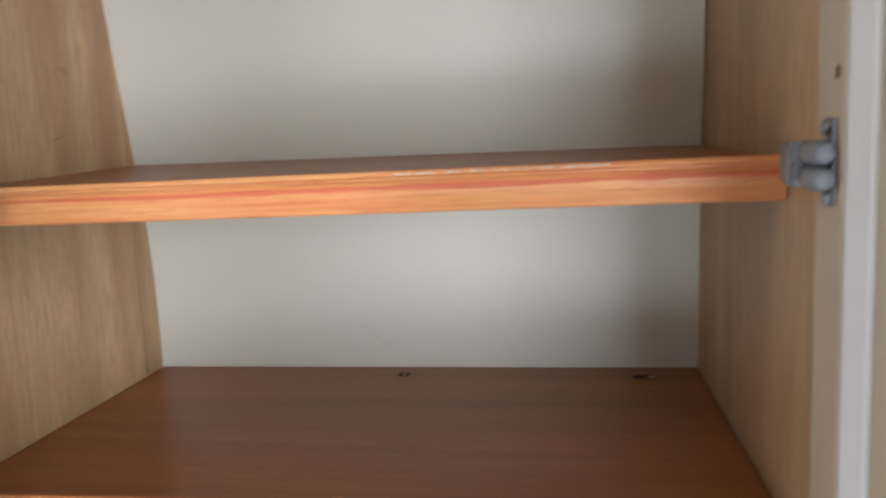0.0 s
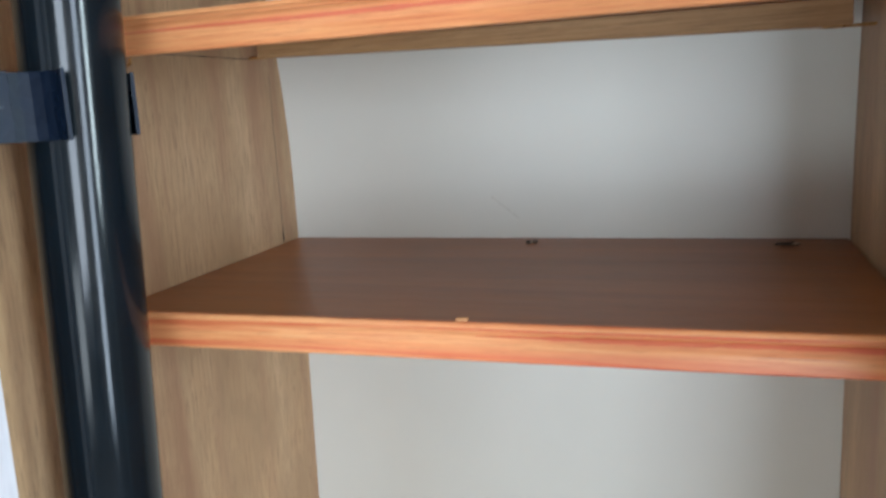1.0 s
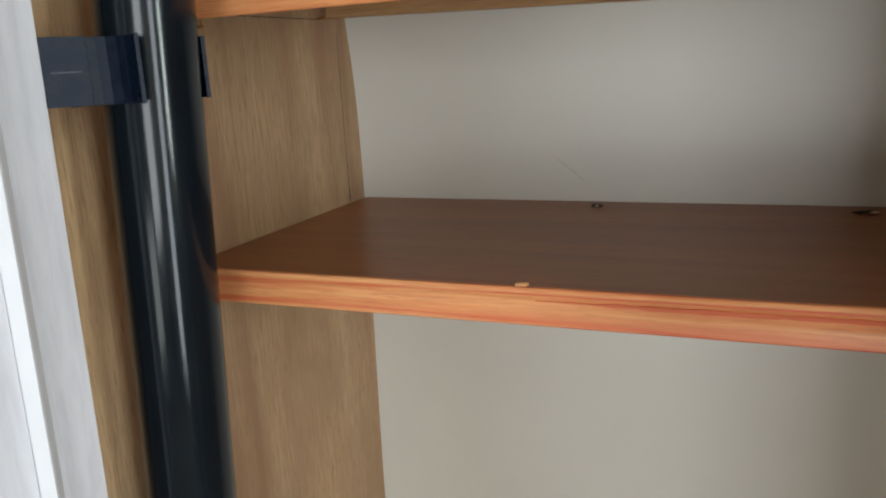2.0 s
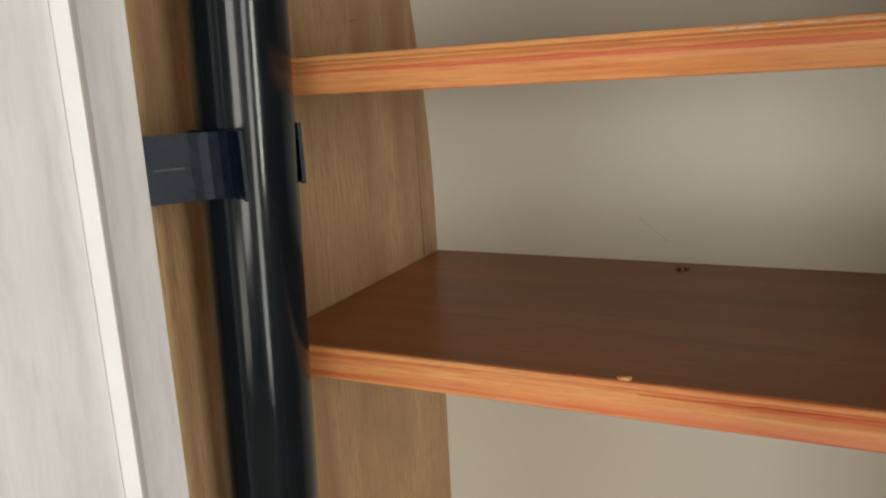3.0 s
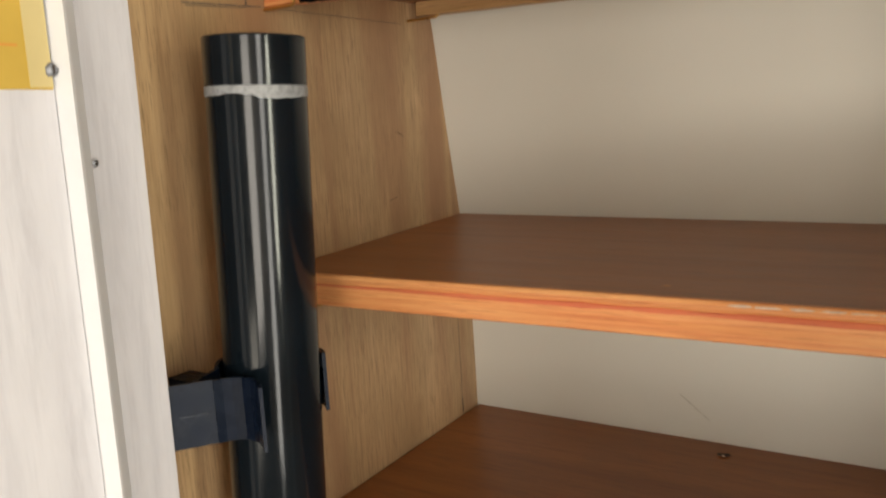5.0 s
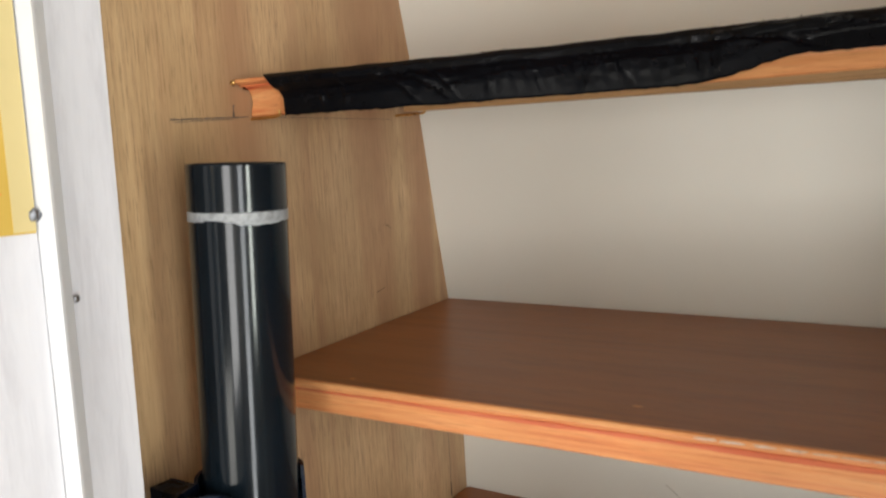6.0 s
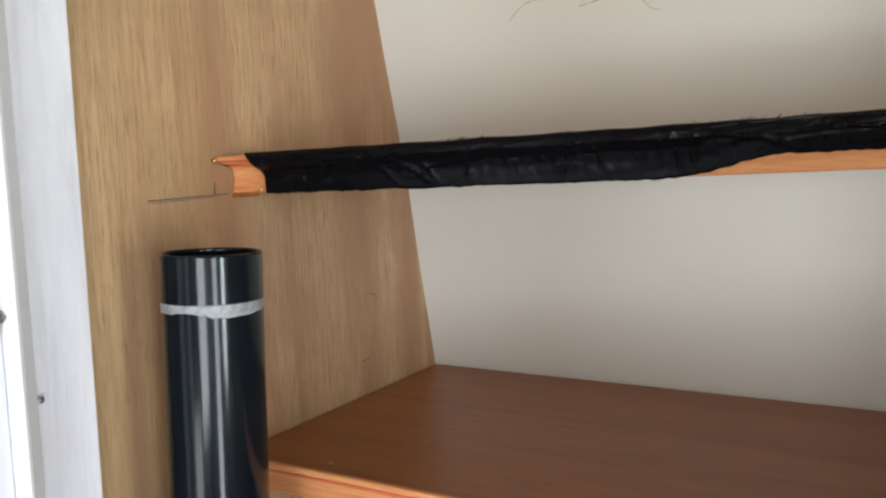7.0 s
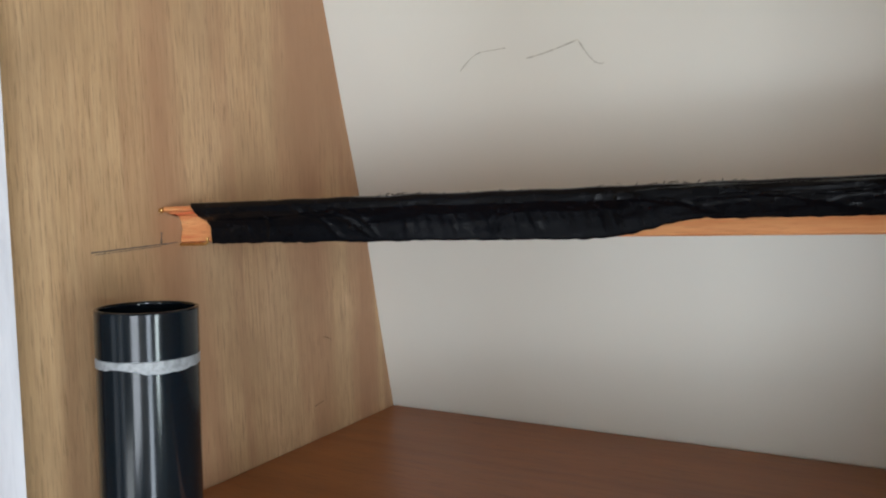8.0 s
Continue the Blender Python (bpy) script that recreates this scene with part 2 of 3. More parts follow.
part("crack", stroke([(0, 0.3685, 1.002 + 0.002 * k) for k in range(8)], 0.0011, (1, 0, 0)), DARK, cupboard)
part("knot", stroke([(0, 0.278 + 0.002 * k, 1.309 - 0.0004 * k * k * 0.3) for k in range(7)], 0.0009, (1, 0, 0)), KNOT, cupboard)
part("knot", stroke([(0, 0.262 + 0.003 * k, 1.246 + 0.0006 * k) for k in range(5)], 0.0009, (1, 0, 0)), KNOT, cupboard)


def on_back(x, z):
    return (x, back_y(z) + 0.0007 * noise.noise((x * 5, z * 7, 1.7)), z)


def back_mark(points, w):
    part("scuff", stroke([on_back(x, z) for x, z in points], w, (0, -1, -0.15), 0.0007), FAINT, cupboard)


back_mark([(0.229 + 0.0035 * k, 1.043 - 0.0028 * k + 0.0008 * noise.noise((k, 0, 5))) for k in range(9)], 0.0007)
back_mark([(0.141 + 0.006 * k, 1.548 + 0.013 * math.sin(min(1, k / 4) * 1.5)) for k in range(9)], 0.0009)
back_mark([(0.207 + 0.006 * k, 1.550 + 0.008 * (k / 8) ** 1.4 + 0.0006 * noise.noise((k, 9, 5))) for k in range(9)], 0.0012)
back_mark([(0.255 + 0.004 * k, 1.558 - 0.021 * math.sin(min(1, k / 4) * 1.5)) for k in range(6)], 0.0009)

# ---- open door beside the stile ----
door = thing("cupboard_door", "open whitewashed cupboard door, swung out beside the pipe", "door")
part("panel", upright([(0.0695, -0.1025), (0.0695, -0.52), (0.052, -0.52), (0.052, -0.1025)], 0.42, 1.94, 0.012), WHITE, door, "whitewashed vinyl door panel with faint streaks")
part("bead", upright([(0.052, -0.1018), (0.0695, -0.1018), (0.0789, -0.0985), (0.0780, -0.0965), (0.0700, -0.0870), (0.052, -0.0870)], 0.42, 1.94, 0.012, 40, 0.0002), BEAD, door, "bright white edge bead")

# ---- shelves on wire supports ----
LIP = [(0.0, -0.0022), (0.0012, -0.0004), (0.003, 0.0), (0.006, 0.0), (0.006, -0.006), (0.030, -0.006), (0.030, -0.0275), (0.017, -0.0285), (0.0155, -0.0275), (0.0165, -0.0225), (0.0178, -0.018), (0.0170, -0.0120), (0.0150, -0.0082), (0.0105, -0.0058), (0.004, -0.0044), (0.0012, -0.0038), (0.0, -0.0030)]


def shelf(label, fl, fr, bl, br, nose, back, batten_y, under, deep, proud, cove=1.0):
    """A light framed shelf: thin brown board, shaped pine lip, batten behind. Heights of the board at its four corners; nose is a short table of the front edge, under the batten's lower ends; the lip stands proud of the board."""
    s = thing("shelf", label, "shelf", "cupboard shelves")

    def front(x):
        return between(nose, x)

    def height(x, y):
        u = min(1.0, max(0.0, x / WIDE))
        v = (y - front(x)) / (back - front(x))
        return (fl + (fr - fl) * u) * (1 - v) + (bl + (br - bl) * u) * v

    x0, x1 = 0.0022, right_x(fl) - 0.002 + FLARE
    n = 90
    rings, boards = [], []
    for i in range(n + 1):
        x = x0 + (x1 - x0) * i / n
        w = front(x) + 0.0004 * noise.noise((x * 14, fl * 9, 0))
        ring = []
        for dy, dz in LIP:
            chip = 0.0012 * max(0, noise.noise((x * 55, fl * 31, 4)) - 0.2) if dy < 0.002 else 0
            dy *= cove if dy < 0.02 else 1
            ring.append((x, w + dy + chip, height(x, w + dy) + proud + dz * deep - chip * 0.6))
        rings.append(ring)
        y0 = w + 0.0062
        xb = x - FLARE * (x / x1)
        boards.append([(x, y0, height(x, y0)), (xb, back, height(xb, back)), (xb, back, height(xb, back) - 0.009), (x, y0 + 0.018, height(x, y0) - 0.009), (x, y0, height(x, y0) - 0.001)])
    part("front_lip", loft(rings), PINE, s, "orange pine lip with a rounded nose and reddish cove")
    part("top_board", loft(boards), TOP, s, "brown veneered board with a soft sheen")
    rows = []
    for x, t1 in ((0.012, under[0]), (x1 - FLARE - 0.012, under[1])):
        t0 = height(x, batten_y) - 0.0095
        rows.append([(x, batten_y, t0), (x, batten_y + 0.014, t0), (x, batten_y + 0.014, t1), (x, batten_y, t1)])
    part("rear_batten", bevelled(loft(rows), 0.0005, 1), BATTEN, s, "plain wooden batten")
    return s, height, front


shelf_low, low_z, low_y = shelf("brown veneered shelf with an orange pine lip and a chip", 0.9940, 0.9935, 1.0003, 0.9995, [(0, 0.088), (0.56, 0.1005)], 0.3995, 0.345, (0.974, 0.974), 1.05, 0.0036, 0.7)
shelf_mid, mid_z, mid_y = shelf("brown veneered shelf with a torn orange pine lip", 1.2085, 1.2065, 1.2190, 1.2120, [(0, 0.0895), (0.56, 0.0980)], 0.3825, 0.3325, (1.1945, 1.1800), 0.94, 0.0033, 0.7)
shelf_top, top_z, top_y = shelf("veneered shelf, its pine lip wrapped in black tape", 1.4375, 1.4290, 1.4390, 1.4270, [(0, 0.102), (0.08, 0.1155), (0.16, 0.130), (0.25, 0.143), (0.35, 0.149), (0.56, 0.156)], 0.3450, 0.3070, (1.4160, 1.4025), 1.0, 0.0)


def sliver(x, y, z, lx, ly, lz, seed, bits=1):
    """A small ragged chip of material."""
    bm = bmesh.new()
    for b in range(bits):
        m = pose(x + 0.4 * lx * (b - (bits - 1) / 2), y + 0.2 * ly * b, z, 4 * b, 8 * b, 25 * b) @ Matrix.Diagonal((lx, ly, lz, 1))
        bmesh.ops.create_icosphere(bm, subdivisions=2, radius=0.5, matrix=m)
    for v in bm.verts:
        v.co += Vector((lx, ly, lz)) * 0.22 * noise.noise(v.co * 700 + Vector((seed, 0, 0)))
    return bm


for k in range(9):
    x = 0.352 + 0.0145 * k + 0.003 * noise.noise((k * 1.7, 0, 3))
    part("torn_fibre", sliver(x, mid_y(x) + 0.0004, 1.2085 + 0.0004 * noise.noise((k, 2, 1)), 0.015 + 0.005 * noise.noise((k * 2.3, 1, 0)), 0.0016, 0.0016 + 0.0009 * noise.noise((k * 3.1, 7, 0)), k), TORN, shelf_mid)
# painted red line under the nose: shaded cove tinted by orange bounce light
for owner, height, front, rise, drop, a, b in ((shelf_mid, mid_z, mid_y, 0.0033, 0.0109, 0.004, 0.568), (shelf_low, low_z, low_y, 0.0036, 0.0125, 0.30, 0.568)):
    pts = []
    for k in range(41):
        x = a + (b - a) * k / 40
        y = front(x) + 0.0114 + 0.0002 * noise.noise((x * 12, 3, 1))
        pts.append((x, y, height(x, y) + rise - drop + 0.0012 * noise.noise((x * 7, rise * 900, 2))))
    part("red_bounce_line", stroke(pts, 0.0032, (0, -0.97, -0.24), 0.0007, 12), REDBOUNCE, owner, "reddish bounce light painted as a line in the pine lip's cove")
for x in (0.448, 0.098, 0.12):
    part("splinter", sliver(x, low_y(x) + 0.017, 0.9680, 0.006, 0.002, 0.0022, x * 100), FLAKE, shelf_low)
part("splinter", sliver(0.48, mid_y(0.48) + 0.017, 1.1850, 0.005, 0.002, 0.002, 4), FLAKE, shelf_mid)
part("wear_mark", sliver(0.094, 0.099, low_z(0.094, 0.099), 0.010, 0.003, 0.0004, 3, 2), FLAKE, shelf_low)
part("wear_mark", sliver(0.087, 0.116, mid_z(0.087, 0.116), 0.006, 0.003, 0.0005, 6), FLAKE, shelf_mid)
part("wear_mark", sliver(0.30, 0.135, mid_z(0.30, 0.135), 0.007, 0.003, 0.0005, 8), FLAKE, shelf_mid)

# wire supports
support = [((0.0, 0.118, 1.1805), 0.036), ((0.0, 0.335, 1.1950), 0.036), ((right_x(1.19), 0.335, 1.1800), -0.036), ((right_x(1.19), 0.132, 1.1855), -0.034),
           ((0.0, 0.1195, 1.4075), 0.030), ((0.0, 0.3095, 1.4130), 0.034)]
for (x, y, z), reach in support:
    s = thing("shelf_support", "thin brass wire shelf support under a shelf", "shelf support", "wire shelf supports")
    part("pin", wire([(x - 0.003 * (1 if reach > 0 else -1), y, z), (x + reach * 0.5, y, z), (x + reach * 0.94, y, z), (x + reach, y + 0.0008, z + 0.001), (x + reach, y + 0.001, z + 0.0048)], 0.0012), BRASS, s)
    part("saddle", box(min(x, x + reach * 0.6), max(x, x + reach * 0.6), y + 0.0012, y + 0.006, z - 0.0004, z + 0.0012, 0.0003), BRASS, s)
nail = thing("brass_pin", "tiny brass pin head at the end of the top lip", "pin")
part("head", sliver(0.0018, 0.1015, 1.4345, 0.004, 0.004, 0.004, 0), BRASS, nail)

# ---- black tape over the top lip ----
tape = thing("tape", "creased black cloth tape stuck along the top shelf lip, peeling open", "tape")
LIP_PATH = [(0.020, 0.0012), (0.006, 0.0014), (0.0015, 0.001), (-0.001, -0.002), (-0.0008, -0.006), (0.003, -0.0085), (0.0105, -0.012), (0.0148, -0.017), (0.0142, -0.023), (0.0138, -0.0295)]
FOLDS = [(0.062, 0.010, 0.0016, 0.0016), (0.088, -0.012, 0.0022, 0.0018), (0.128, 0.05, 0.0022, 0.0026), (0.148, 0.07, 0.0028, 0.0034), (0.166, 0.03, 0.0018, 0.0024), (0.205, -0.02, 0.0020, 0.0016), (0.232, 0.012, 0.0014, 0.0022), (0.272, -0.03, 0.0020, 0.0030), (0.288, 0.02, 0.0016, 0.0018), (0.336, 0.004, 0.0018, 0.0034), (0.347, -0.008, 0.0016, 0.0026), (0.372, 0.09, 0.004, 0.0030), (0.43, 0.14, 0.006, 0.0026), (0.49, 0.10, 0.005, 0.0024)]
rings = []
NT, NV = 320, 30
for i in range(NT + 1):
    x = 0.022 + (right_x(1.42) - 0.026) * i / NT
    lift = min(1.0, max(0.0, (x - 0.328) / 0.07))
    lift = lift * lift * (3 - 2 * lift)
    end = 1.0 - 0.20 * lift
    fold = math.exp(-((x - 0.345) / 0.012) ** 2)
    ring = []
    for j in range(NV + 1):
        v = j / NV * end * (len(LIP_PATH) - 1)
        k = min(int(v), len(LIP_PATH) - 2)
        f = v - k
        dy = LIP_PATH[k][0] * (1 - f) + LIP_PATH[k + 1][0] * f
        dz = LIP_PATH[k][1] * (1 - f) + LIP_PATH[k + 1][1] * f
        u = j / NV
        body = math.sin(math.pi * min(1, max(0, (u - 0.32) / 0.66)))
        taut = (0.2 + 0.45 * min(1, max(0, (x - 0.06) / 0.12))) * (1 - lift) + lift
        edge = max(0.0, (u - 0.36) / 0.64)
        straight = -0.0015 + (0.0135 - 0.010 * lift) * edge - 0.0045 * lift * body
        if u > 0.36:
            dy = dy * (1 - taut) + min(dy, straight) * taut
        crease = abs(noise.noise((x * 26 + 9 * u, u * 3.5, 0.3))) * 0.0016 + abs(noise.noise((x * 90, u * 9, 5))) * 0.0006
        ridge = sum(a * math.exp(-((x - xk - sl * (u - 0.6)) / wk) ** 2) for xk, sl, wk, a in FOLDS)
        fine = 0.00035 * math.sin(x * 620 + 2 * noise.noise((x * 30, u, 0))) * body * (1 if 0.2 < x < 0.34 else 0.15)
        dy += -0.0009 - (crease + 0.5 * ridge) * min(1, body * 1.6) + fine
        dz += 0.0007 * noise.noise((x * 40, 7, u)) + 0.0012 * lift * body + (0.0010 * noise.noise((x * 160, 2, 2)) if j == NV else 0)
        if j == 0:
            dy += 0.003 * noise.noise((x * 120, 8, 8))
        y = top_y(x) + dy
        ring.append((x + 0.016 * min(1, u * 2.2) * (1 - i / NT) ** 9 + 0.0006 * noise.noise((u * 9, 1, 1)), y, top_z(x, y) + dz))
    rings.append(ring)
tape_ob = part("strip", loft(rings, closed=False), TAPE, tape, smooth=True)
thick = tape_ob.modifiers.new("thickness", "SOLIDIFY")
thick.thickness, thick.offset = 0.0005, 1
random.seed(5)
bm_all = bmesh.new()
for k in range(90):
    x = random.choice((random.gauss(0.20, 0.014), random.gauss(0.385, 0.02), random.uniform(0.05, 0.52)))
    y = top_y(x) + random.uniform(0.006, 0.018)
    z = top_z(x, y) + 0.001
    h = random.uniform(0.0006, 0.0026)
    pts = [(x, y, z), (x + random.uniform(-0.002, 0.002), y, z + h * 0.6), (x + random.uniform(-0.005, 0.005), y + random.uniform(-0.001, 0.002), z + h)]
    one = wire(pts, random.uniform(0.00012, 0.0003), 4)
    tmp = bpy.data.meshes.new("tmp")
    one.to_mesh(tmp)
    one.free()
    bm_all.from_mesh(tmp)
    bpy.data.meshes.remove(tmp)
tagged(part("frayed_threads", bm_all, TAPE, tape, "loose black threads along the edge"), kind="stuff")

# ---- black pipe in its clip ----
AX, AY, LEAN, R = 0.0765, 0.0215, 0.045, 0.0309
pipe_m = Matrix.Translation((AX, AY, 1.2)) @ pose(0, 0, 0, -0.4, math.degrees(math.atan(LEAN)), 0)


def tube(z0, z1, r_out, r_in, sides=72, wob=0.0):
    rings = []
    prof = [(r_in, z0), (r_out, z0), (r_out, z1 - 0.0022), (r_out, z1 - 0.0008), (r_out - 0.0006, z1), (r_in + 0.0004, z1), (r_in, z1 - 0.0008), (r_in, z1 - 0.0022)]
    for k in range(sides):
        a = 2 * math.pi * k / sides
        ring = []
        for i, (r, z) in enumerate(prof):
            low = wob * (noise.noise((math.cos(a) * 1.6, math.sin(a) * 1.6, 3)) + 0.5 * noise.noise((math.cos(a) * 5, math.sin(a) * 5, 3))) if i < 2 else 0
            ring.append(pipe_m @ Vector((r * math.cos(a), r * math.sin(a), z + low)))
        rings.append(ring)
    rings.append(rings[0])
    bm = loft(rings, closed=True, caps=False)
    bmesh.ops.remove_doubles(bm, verts=bm.verts, dist=1e-7)
    return bm


pipe = thing("pipe", "glossy black plastic pipe standing open-ended in a clip", "pipe")
tube_ob = part("tube", tube(-0.78, 0.1730, R, R - 0.0022), PVC, pipe, smooth=True)
part("glue_ring", tube(0.1368, 0.1440, R + 0.0003, R - 0.0003, 72, 0.0035), GLUE, pipe, "scuffed pale grey ring", True)
part("rim_band", tube(0.1440, 0.1728, R + 0.0003, R - 0.0003), PVC, pipe, "raised black collar below the rim", True)
clip = thing("pipe_clip", "black plastic pipe clip fixed to the stile", "pipe clip")


def band(pts, t, z0, z1):
    """An upright strap along plan points with thickness t."""
    n = len(pts)
    out, inn = [], []
    for i, (x, y) in enumerate(pts):
        d = (Vector(pts[min(i + 1, n - 1)]) - Vector(pts[max(i - 1, 0)])).normalized()
        out.append((x - d.y * t / 2, y + d.x * t / 2)), inn.append((x + d.y * t / 2, y - d.x * t / 2))
    return loft([[(*a, z0), (*b, z0), (*b, z1), (*a, z1)] for a, b in zip(out, inn)])


CX, CY = AX - 0.003, AY
arc = [(CX + (R + 0.0035) * math.cos(a), CY + (R + 0.0035) * math.sin(a)) for a in (math.radians(42 + 198 * k / 24) for k in range(25))]
part("strap", band(arc + [(0.0600, -0.0250), (0.0655, -0.0365)], 0.0024, 1.130, 1.1695), CLIP, clip, "springy black strap round the pipe")
jaw = [(0.0735, -0.0275), (0.0760, -0.0225), (0.0800, -0.0180), (0.0860, -0.0150), (0.0930, -0.0148), (0.0995, -0.0168), (0.1060, -0.0208), (0.1122, -0.0258)]
part("jaw", band(jaw, 0.0022, 1.1302, 1.1698), CLIP, clip, "hollowed black jaw, its lip turned out")
part("flange", band([(0.045, -0.0475), (0.0590, -0.0475), (0.0735, -0.0275)], 0.0022, 1.1305, 1.1705), CLIP, clip, "flat mounting flange with a seam line")
part("seam", band([(0.0623, -0.0450), (0.0723, -0.0312)], 0.0006, 1.1500, 1.1505), SEAM, clip)
part("foot", upright([(0.001, -0.004), (0.046, -0.006), (0.052, 0.004), (0.048, 0.016), (0.001, 0.014)], 1.133, 1.1550), CLIP, clip)

# ---- double roller catch on the beige stile ----
catch = thing("roller_catch", "worn zinc double roller catch screwed to the beige stile", "catch")
HX = 0.5585


def barrel(x, y0, y1, z, r):
    pts = [(x, y0, z), (x, y0 + 0.0008, z), (x, y0 + 0.003, z), (x, (y0 + y1) / 2, z), (x, y1 - 0.003, z), (x, y1 - 0.0008, z), (x, y1, z)]
    rings = [[(x + rr * math.cos(a), p[1], z + rr * math.sin(a)) for a in (2 * math.pi * k / 18 for k in range(18))]
             for p, rr in zip(pts, (r * 0.35, r * 0.68, r * 0.92, r, r * 0.92, r * 0.68, r * 0.35))]
    return loft(rings)


part("plate", bevelled(upright([(HX - 0.0014, -0.0330), (HX, -0.0330), (HX, -0.0235), (HX - 0.0014, -0.0235)], 1.1925, 1.2275), 0.0004, 1), STEEL, catch, "upright fixing plate")
for z in (1.2035, 1.2140):
    part("roller", barrel(HX - 0.0050, -0.0375, -0.0115, z, 0.0052), ROLLER, catch, "rounded grey roller", True)
for z in (1.2035, 1.2140):
    part("axle", barrel(HX - 0.0050, -0.0120, -0.0020, z, 0.0030), DARK, catch, "dark axle pin in the bracket")
for y in (-0.0105, -0.0040, 0.0030):
    cheek = [(HX - 0.0105, y - 0.0006), (HX - 0.0005, y - 0.0006), (HX - 0.0005, y + 0.0006), (HX - 0.0105, y + 0.0006)]
    part("bracket_leaf", bevelled(upright(cheek, 1.1990, 1.2185), 0.0003, 1), STEEL, catch, "thin zinc leaf of the spring bracket")
bridge = bevelled(loft([[(HX - 0.0115, y, z0), (HX - 0.0100, y, z0), (HX - 0.0100, y, z1), (HX - 0.0115, y, z1)] for y, z0, z1 in ((-0.0040, 1.2010, 1.2165), (0.0040, 1.2000, 1.2185), (0.0105, 1.2020, 1.2160))]), 0.0004, 1)
part("bracket", bridge, STEEL, catch, "folded bracket that holds the rollers")
spring = [(HX - 0.0075 + 0.0022 * math.cos(k * 0.9), -0.0080 + 0.00025 * k, 1.2088 + 0.0022 * math.sin(k * 0.9)) for k in range(44)]
part("spring", wire(spring, 0.0005, 6), DARK, catch, "small dark coil spring")
for z in (1.1955, 1.2245):
    part("screw", sliver(HX - 0.0020, -0.0270, z, 0.0045, 0.0068, 0.0068, 2), STEEL, catch, "cross-head screw", True)
hole = thing("screw_hole", "old empty screw hole in the beige stile", "screw hole")
part("hole", sliver(HX + 0.0003, -0.0320, 1.2455, 0.0012, 0.003, 0.006, 5), DARK, hole)

# right-hand white front edge
front_edge = thing("door_frame", "bright white painted edge of the cupboard front", "frame", kind="structure")
part("bead", upright([(0.5595, -0.0412), (0.5598, -0.0432), (0.5645, -0.0530), (0.5658, -0.0543), (0.5672, -0.0540), (0.5672, -0.0412)], 0.4, 1.95, 0.011, 30, 0.0002), BEAD, front_edge, "rounded white edging strip")
part("board", upright([(0.5674, -0.0552), (0.5727, -0.1008), (0.69, -0.1008), (0.69, -0.0300), (0.5674, -0.0300)], 0.4, 1.95, 0.011), BEIGE, front_edge, "beige vinyl face board")

# ---- small things lying about ----
crumb = thing("crumb", "small dark crumb of grit on the lower shelf", "crumb", "crumbs on the shelf")
part("grit", sliver(0.276, 0.372, low_z(0.3, 0.372) + 0.0014, 0.009, 0.004, 0.0028, 1, 2), DARK, crumb)
# the grit's bright glint, modelled as a pale sliver
part("pale_glint", sliver(0.2765, 0.3695, low_z(0.3, 0.372) + 0.0016, 0.003, 0.002, 0.0022, 4), TORN, crumb)
crumb = thing("crumb", "broken curl of dark debris on the lower shelf", "crumb", "crumbs on the shelf")
part("grit", sliver(0.507, 0.366, low_z(0.3, 0.366) + 0.0014, 0.013, 0.005, 0.0028, 7, 3), DARK, crumb)
# pale sliver again in place of a glint on the debris
part("pale_glint", sliver(0.513, 0.364, low_z(0.3, 0.366) + 0.002, 0.007, 0.002, 0.0022, 9), TORN, crumb)
crumb = thing("wood_chip", "pale flake of wood on the lower shelf edge", "chip", "crumbs on the shelf")
part("flake", sliver(0.294, 0.0970, 0.9990, 0.0065, 0.0045, 0.0026, 12, 2), FLAKE, crumb)

# ---- yellow leaflet on the door ----
leaflet = thing("leaflet", "yellow printed leaflet fixed inside the open door", "leaflet")


def sheet(y0, y1, z0, z1, x, t):
    return upright([(x, y0), (x + t, y0), (x + t, y1), (x, y1)], z0, z1, 0.012)


part("sheet", sheet(-0.30, -0.1035, 1.342, 1.66, 0.0700, 0.0006), YELLOW, leaflet)
part("margin", sheet(-0.1150, -0.1033, 1.343, 1.66, 0.0707, 0.0003), CREAM, leaflet, "pale paper margin")
for k, (z, a) in enumerate(((1.362, 0.0), (1.383, 0.7), (1.392, 0.5), (1.405, 0.9), (1.421, 0.4), (1.434, 0.8), (1.45, 0.6), (1.468, 0.9))):
    part("print_bar", sheet(-0.20 - 0.02 * a, -0.119 - 0.004 * a, z, z + (0.0012 if k == 0 else 0.0026), 0.0707, 0.0002), OCHRE, leaflet)


def screw(label, x, y, z, r):
    s = thing("screw", label, "screw", "screws by the door")
    part("head", sliver(x, y, z, r, 2 * r, 2 * r, 0), STEEL, s, smooth=True)
    part("slot", box(x + r * 0.42, x + r * 0.56, y - 0.0003, y + 0.0003, z - r * 0.6, z + r * 0.6), DARK, s)


screw("round-headed steel screw holding the yellow leaflet", 0.0735, -0.1035, 1.3515, 0.0034)
screw("dull steel screw head on the white stile", 0.0708, -0.0848, 1.3045, 0.0020)

# ---- the room behind the camera ----


def room_part(name, bm, mat, label, category):
    ob = finish(name, bm, mat)
    return tagged(ob, label, category, kind="structure")


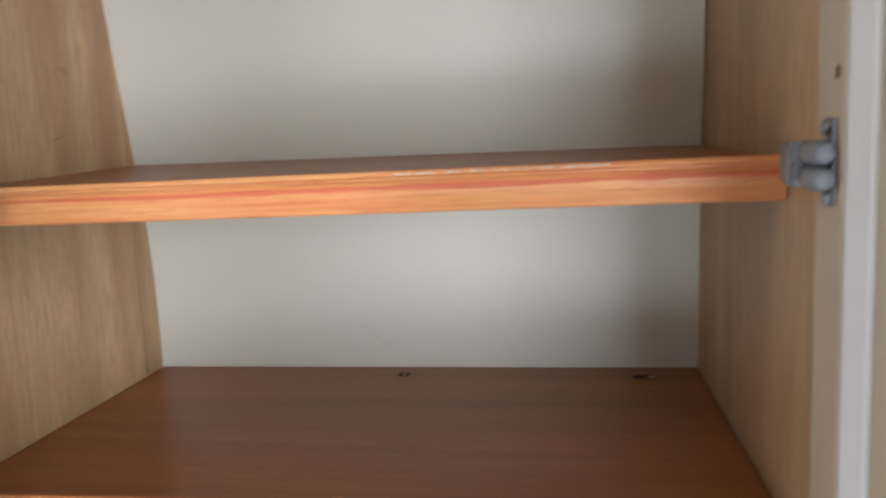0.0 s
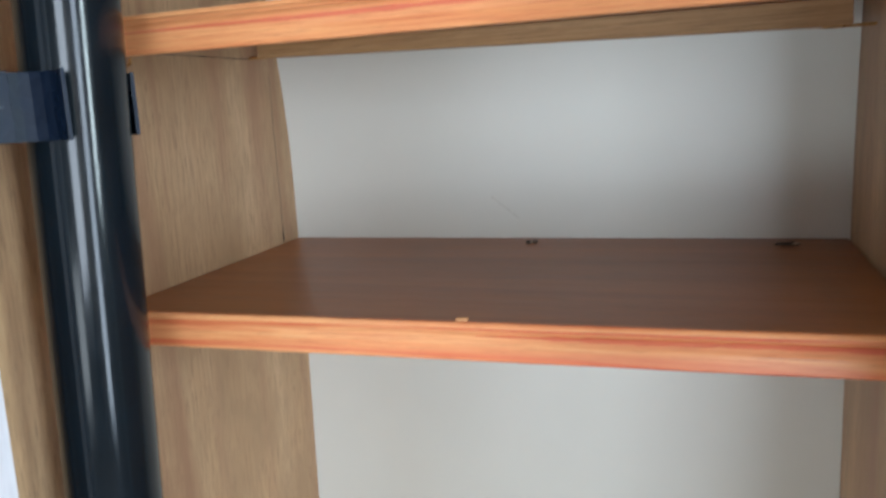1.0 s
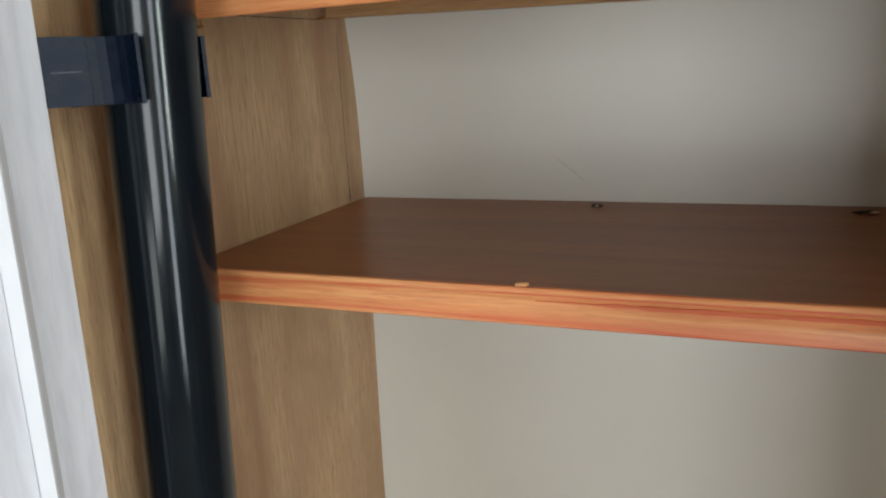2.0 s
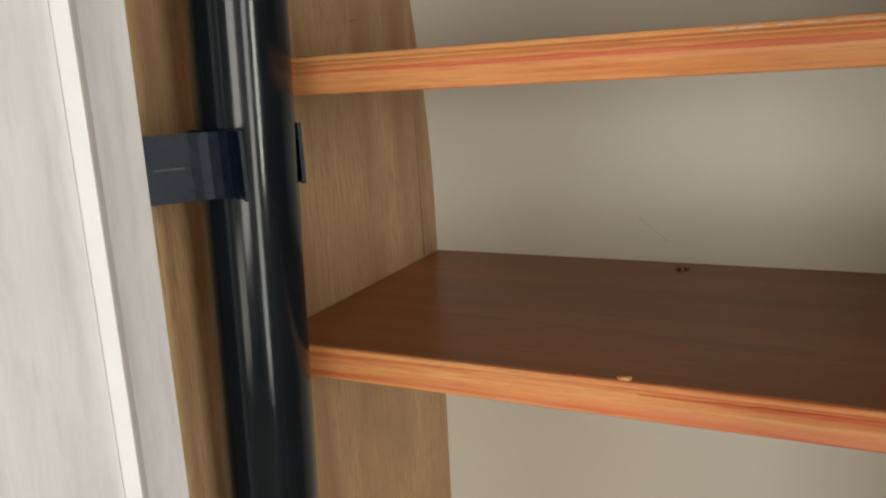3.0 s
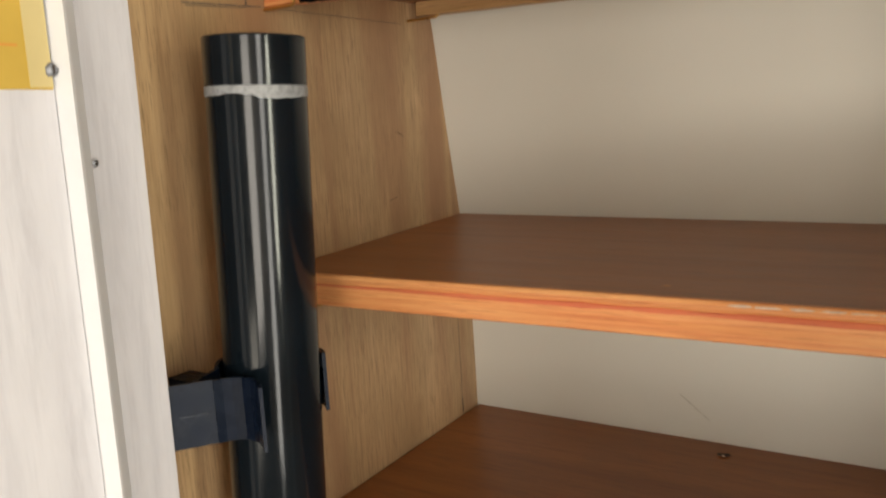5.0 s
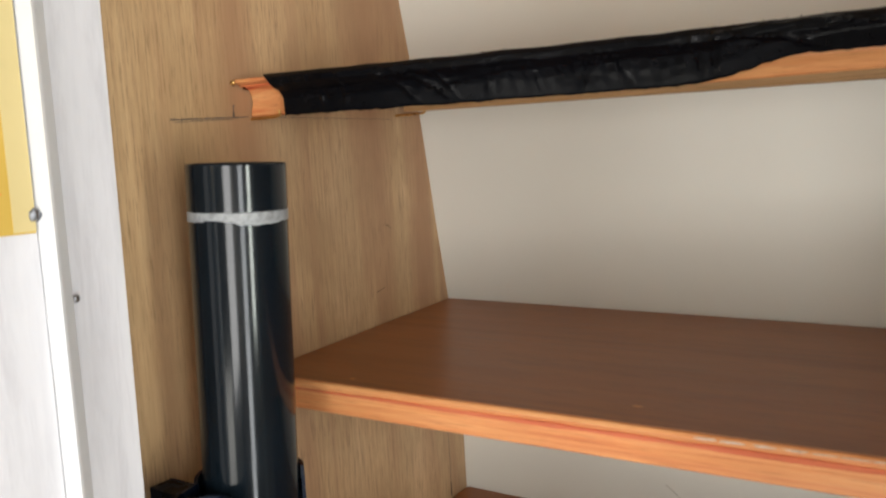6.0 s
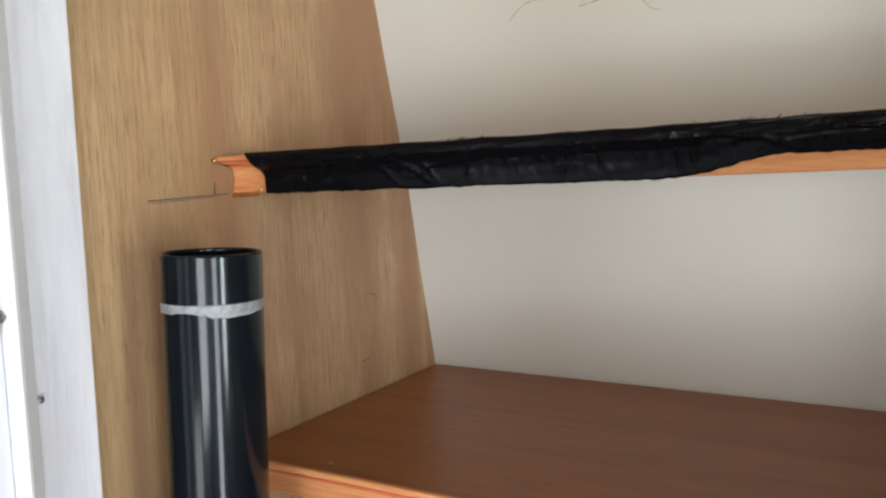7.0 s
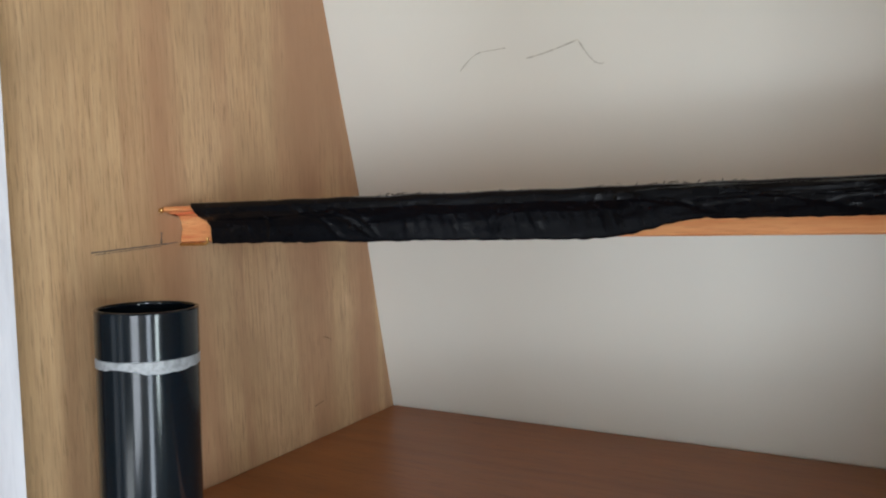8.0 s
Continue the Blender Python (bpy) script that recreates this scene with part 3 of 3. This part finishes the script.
room_part("floor", box(-1.3, 1.7, -2.3, 0.5, -0.05, 0.0), CARPET, "dark carpeted floor of the room", "floor")
room_part("ceiling", box(-1.3, 1.7, -2.3, 0.5, 2.05, 2.1), ROOM, "pale lined ceiling", "ceiling")
room_part("wall_west", box(-1.35, -1.3, -2.3, 0.5, 0.0, 2.05), ROOM, "pale lined wall", "wall")
room_part("wall_north", box(-1.3, 1.7, 0.5, 0.55, 0.0, 2.05), ROOM, "pale lined wall behind the cupboard", "wall")


def wall_with_holes(name, axis, at, t, a0, a1, holes, label):
    """A wall at a constant x or y with upright openings, sorted along it."""
    bm = bmesh.new()
    blocks, start = [], a0
    for b0, b1, z0, z1 in holes:
        blocks += [(start, b0, 0.0, 2.05), (b0, b1, 0.0, z0), (b0, b1, z1, 2.05)]
        start = b1
    for p0, p1, q0, q1 in blocks + [(start, a1, 0.0, 2.05)]:
        lo, hi = ((at, p0, q0), (at + t, p1, q1)) if axis == "x" else ((p0, at, q0), (p1, at + t, q1))
        bmesh.ops.create_cube(bm, size=1, matrix=Matrix.LocRotScale([(a + b) / 2 for a, b in zip(lo, hi)], None, [b - a for a, b in zip(lo, hi)]))
    room_part(name, bm, ROOM, label, "wall")


wall_with_holes("wall_east", "x", 1.61, 0.05, -2.3, 0.5, (EAST_DOORWAY, EAST_WINDOW), "pale wall with a doorway and a window")
# the south openings are made up to hold the two fill lamps
wall_with_holes("wall_south", "y", -2.25, 0.05, -1.3, 1.6, (SOUTH_FILL_GAP, SOUTH_EAST_FILL_GAP), "unseen pale wall with two openings made for fill light")
room_part("front_west", box(-1.3, -0.02, -0.09, -0.07, 0.0, 2.05), WHITE, "whitewashed cupboard front", "wall")
room_part("front_east", box(0.70, 1.6, -0.0548, -0.03, 0.0, 2.05), WHITE, "whitewashed cupboard front", "wall")
room_part("front_above", box(-0.02, 0.67, -0.09, -0.07, 1.967, 2.05), WHITE, "whitewashed cupboard front", "wall")
room_part("front_below", box(-0.02, 0.67, -0.09, -0.07, 0.0, 0.383), WHITE, "whitewashed cupboard front", "wall")
room_part("ground", box(-60, 60, -60, 60, -0.6, -0.5), LEAVES, "grassy ground outside", "ground")
room_part("backdrop", box(9.0, 9.2, -14, 8, -0.5, 2.6), LEAVES, "green trees in the distance", "backdrop")
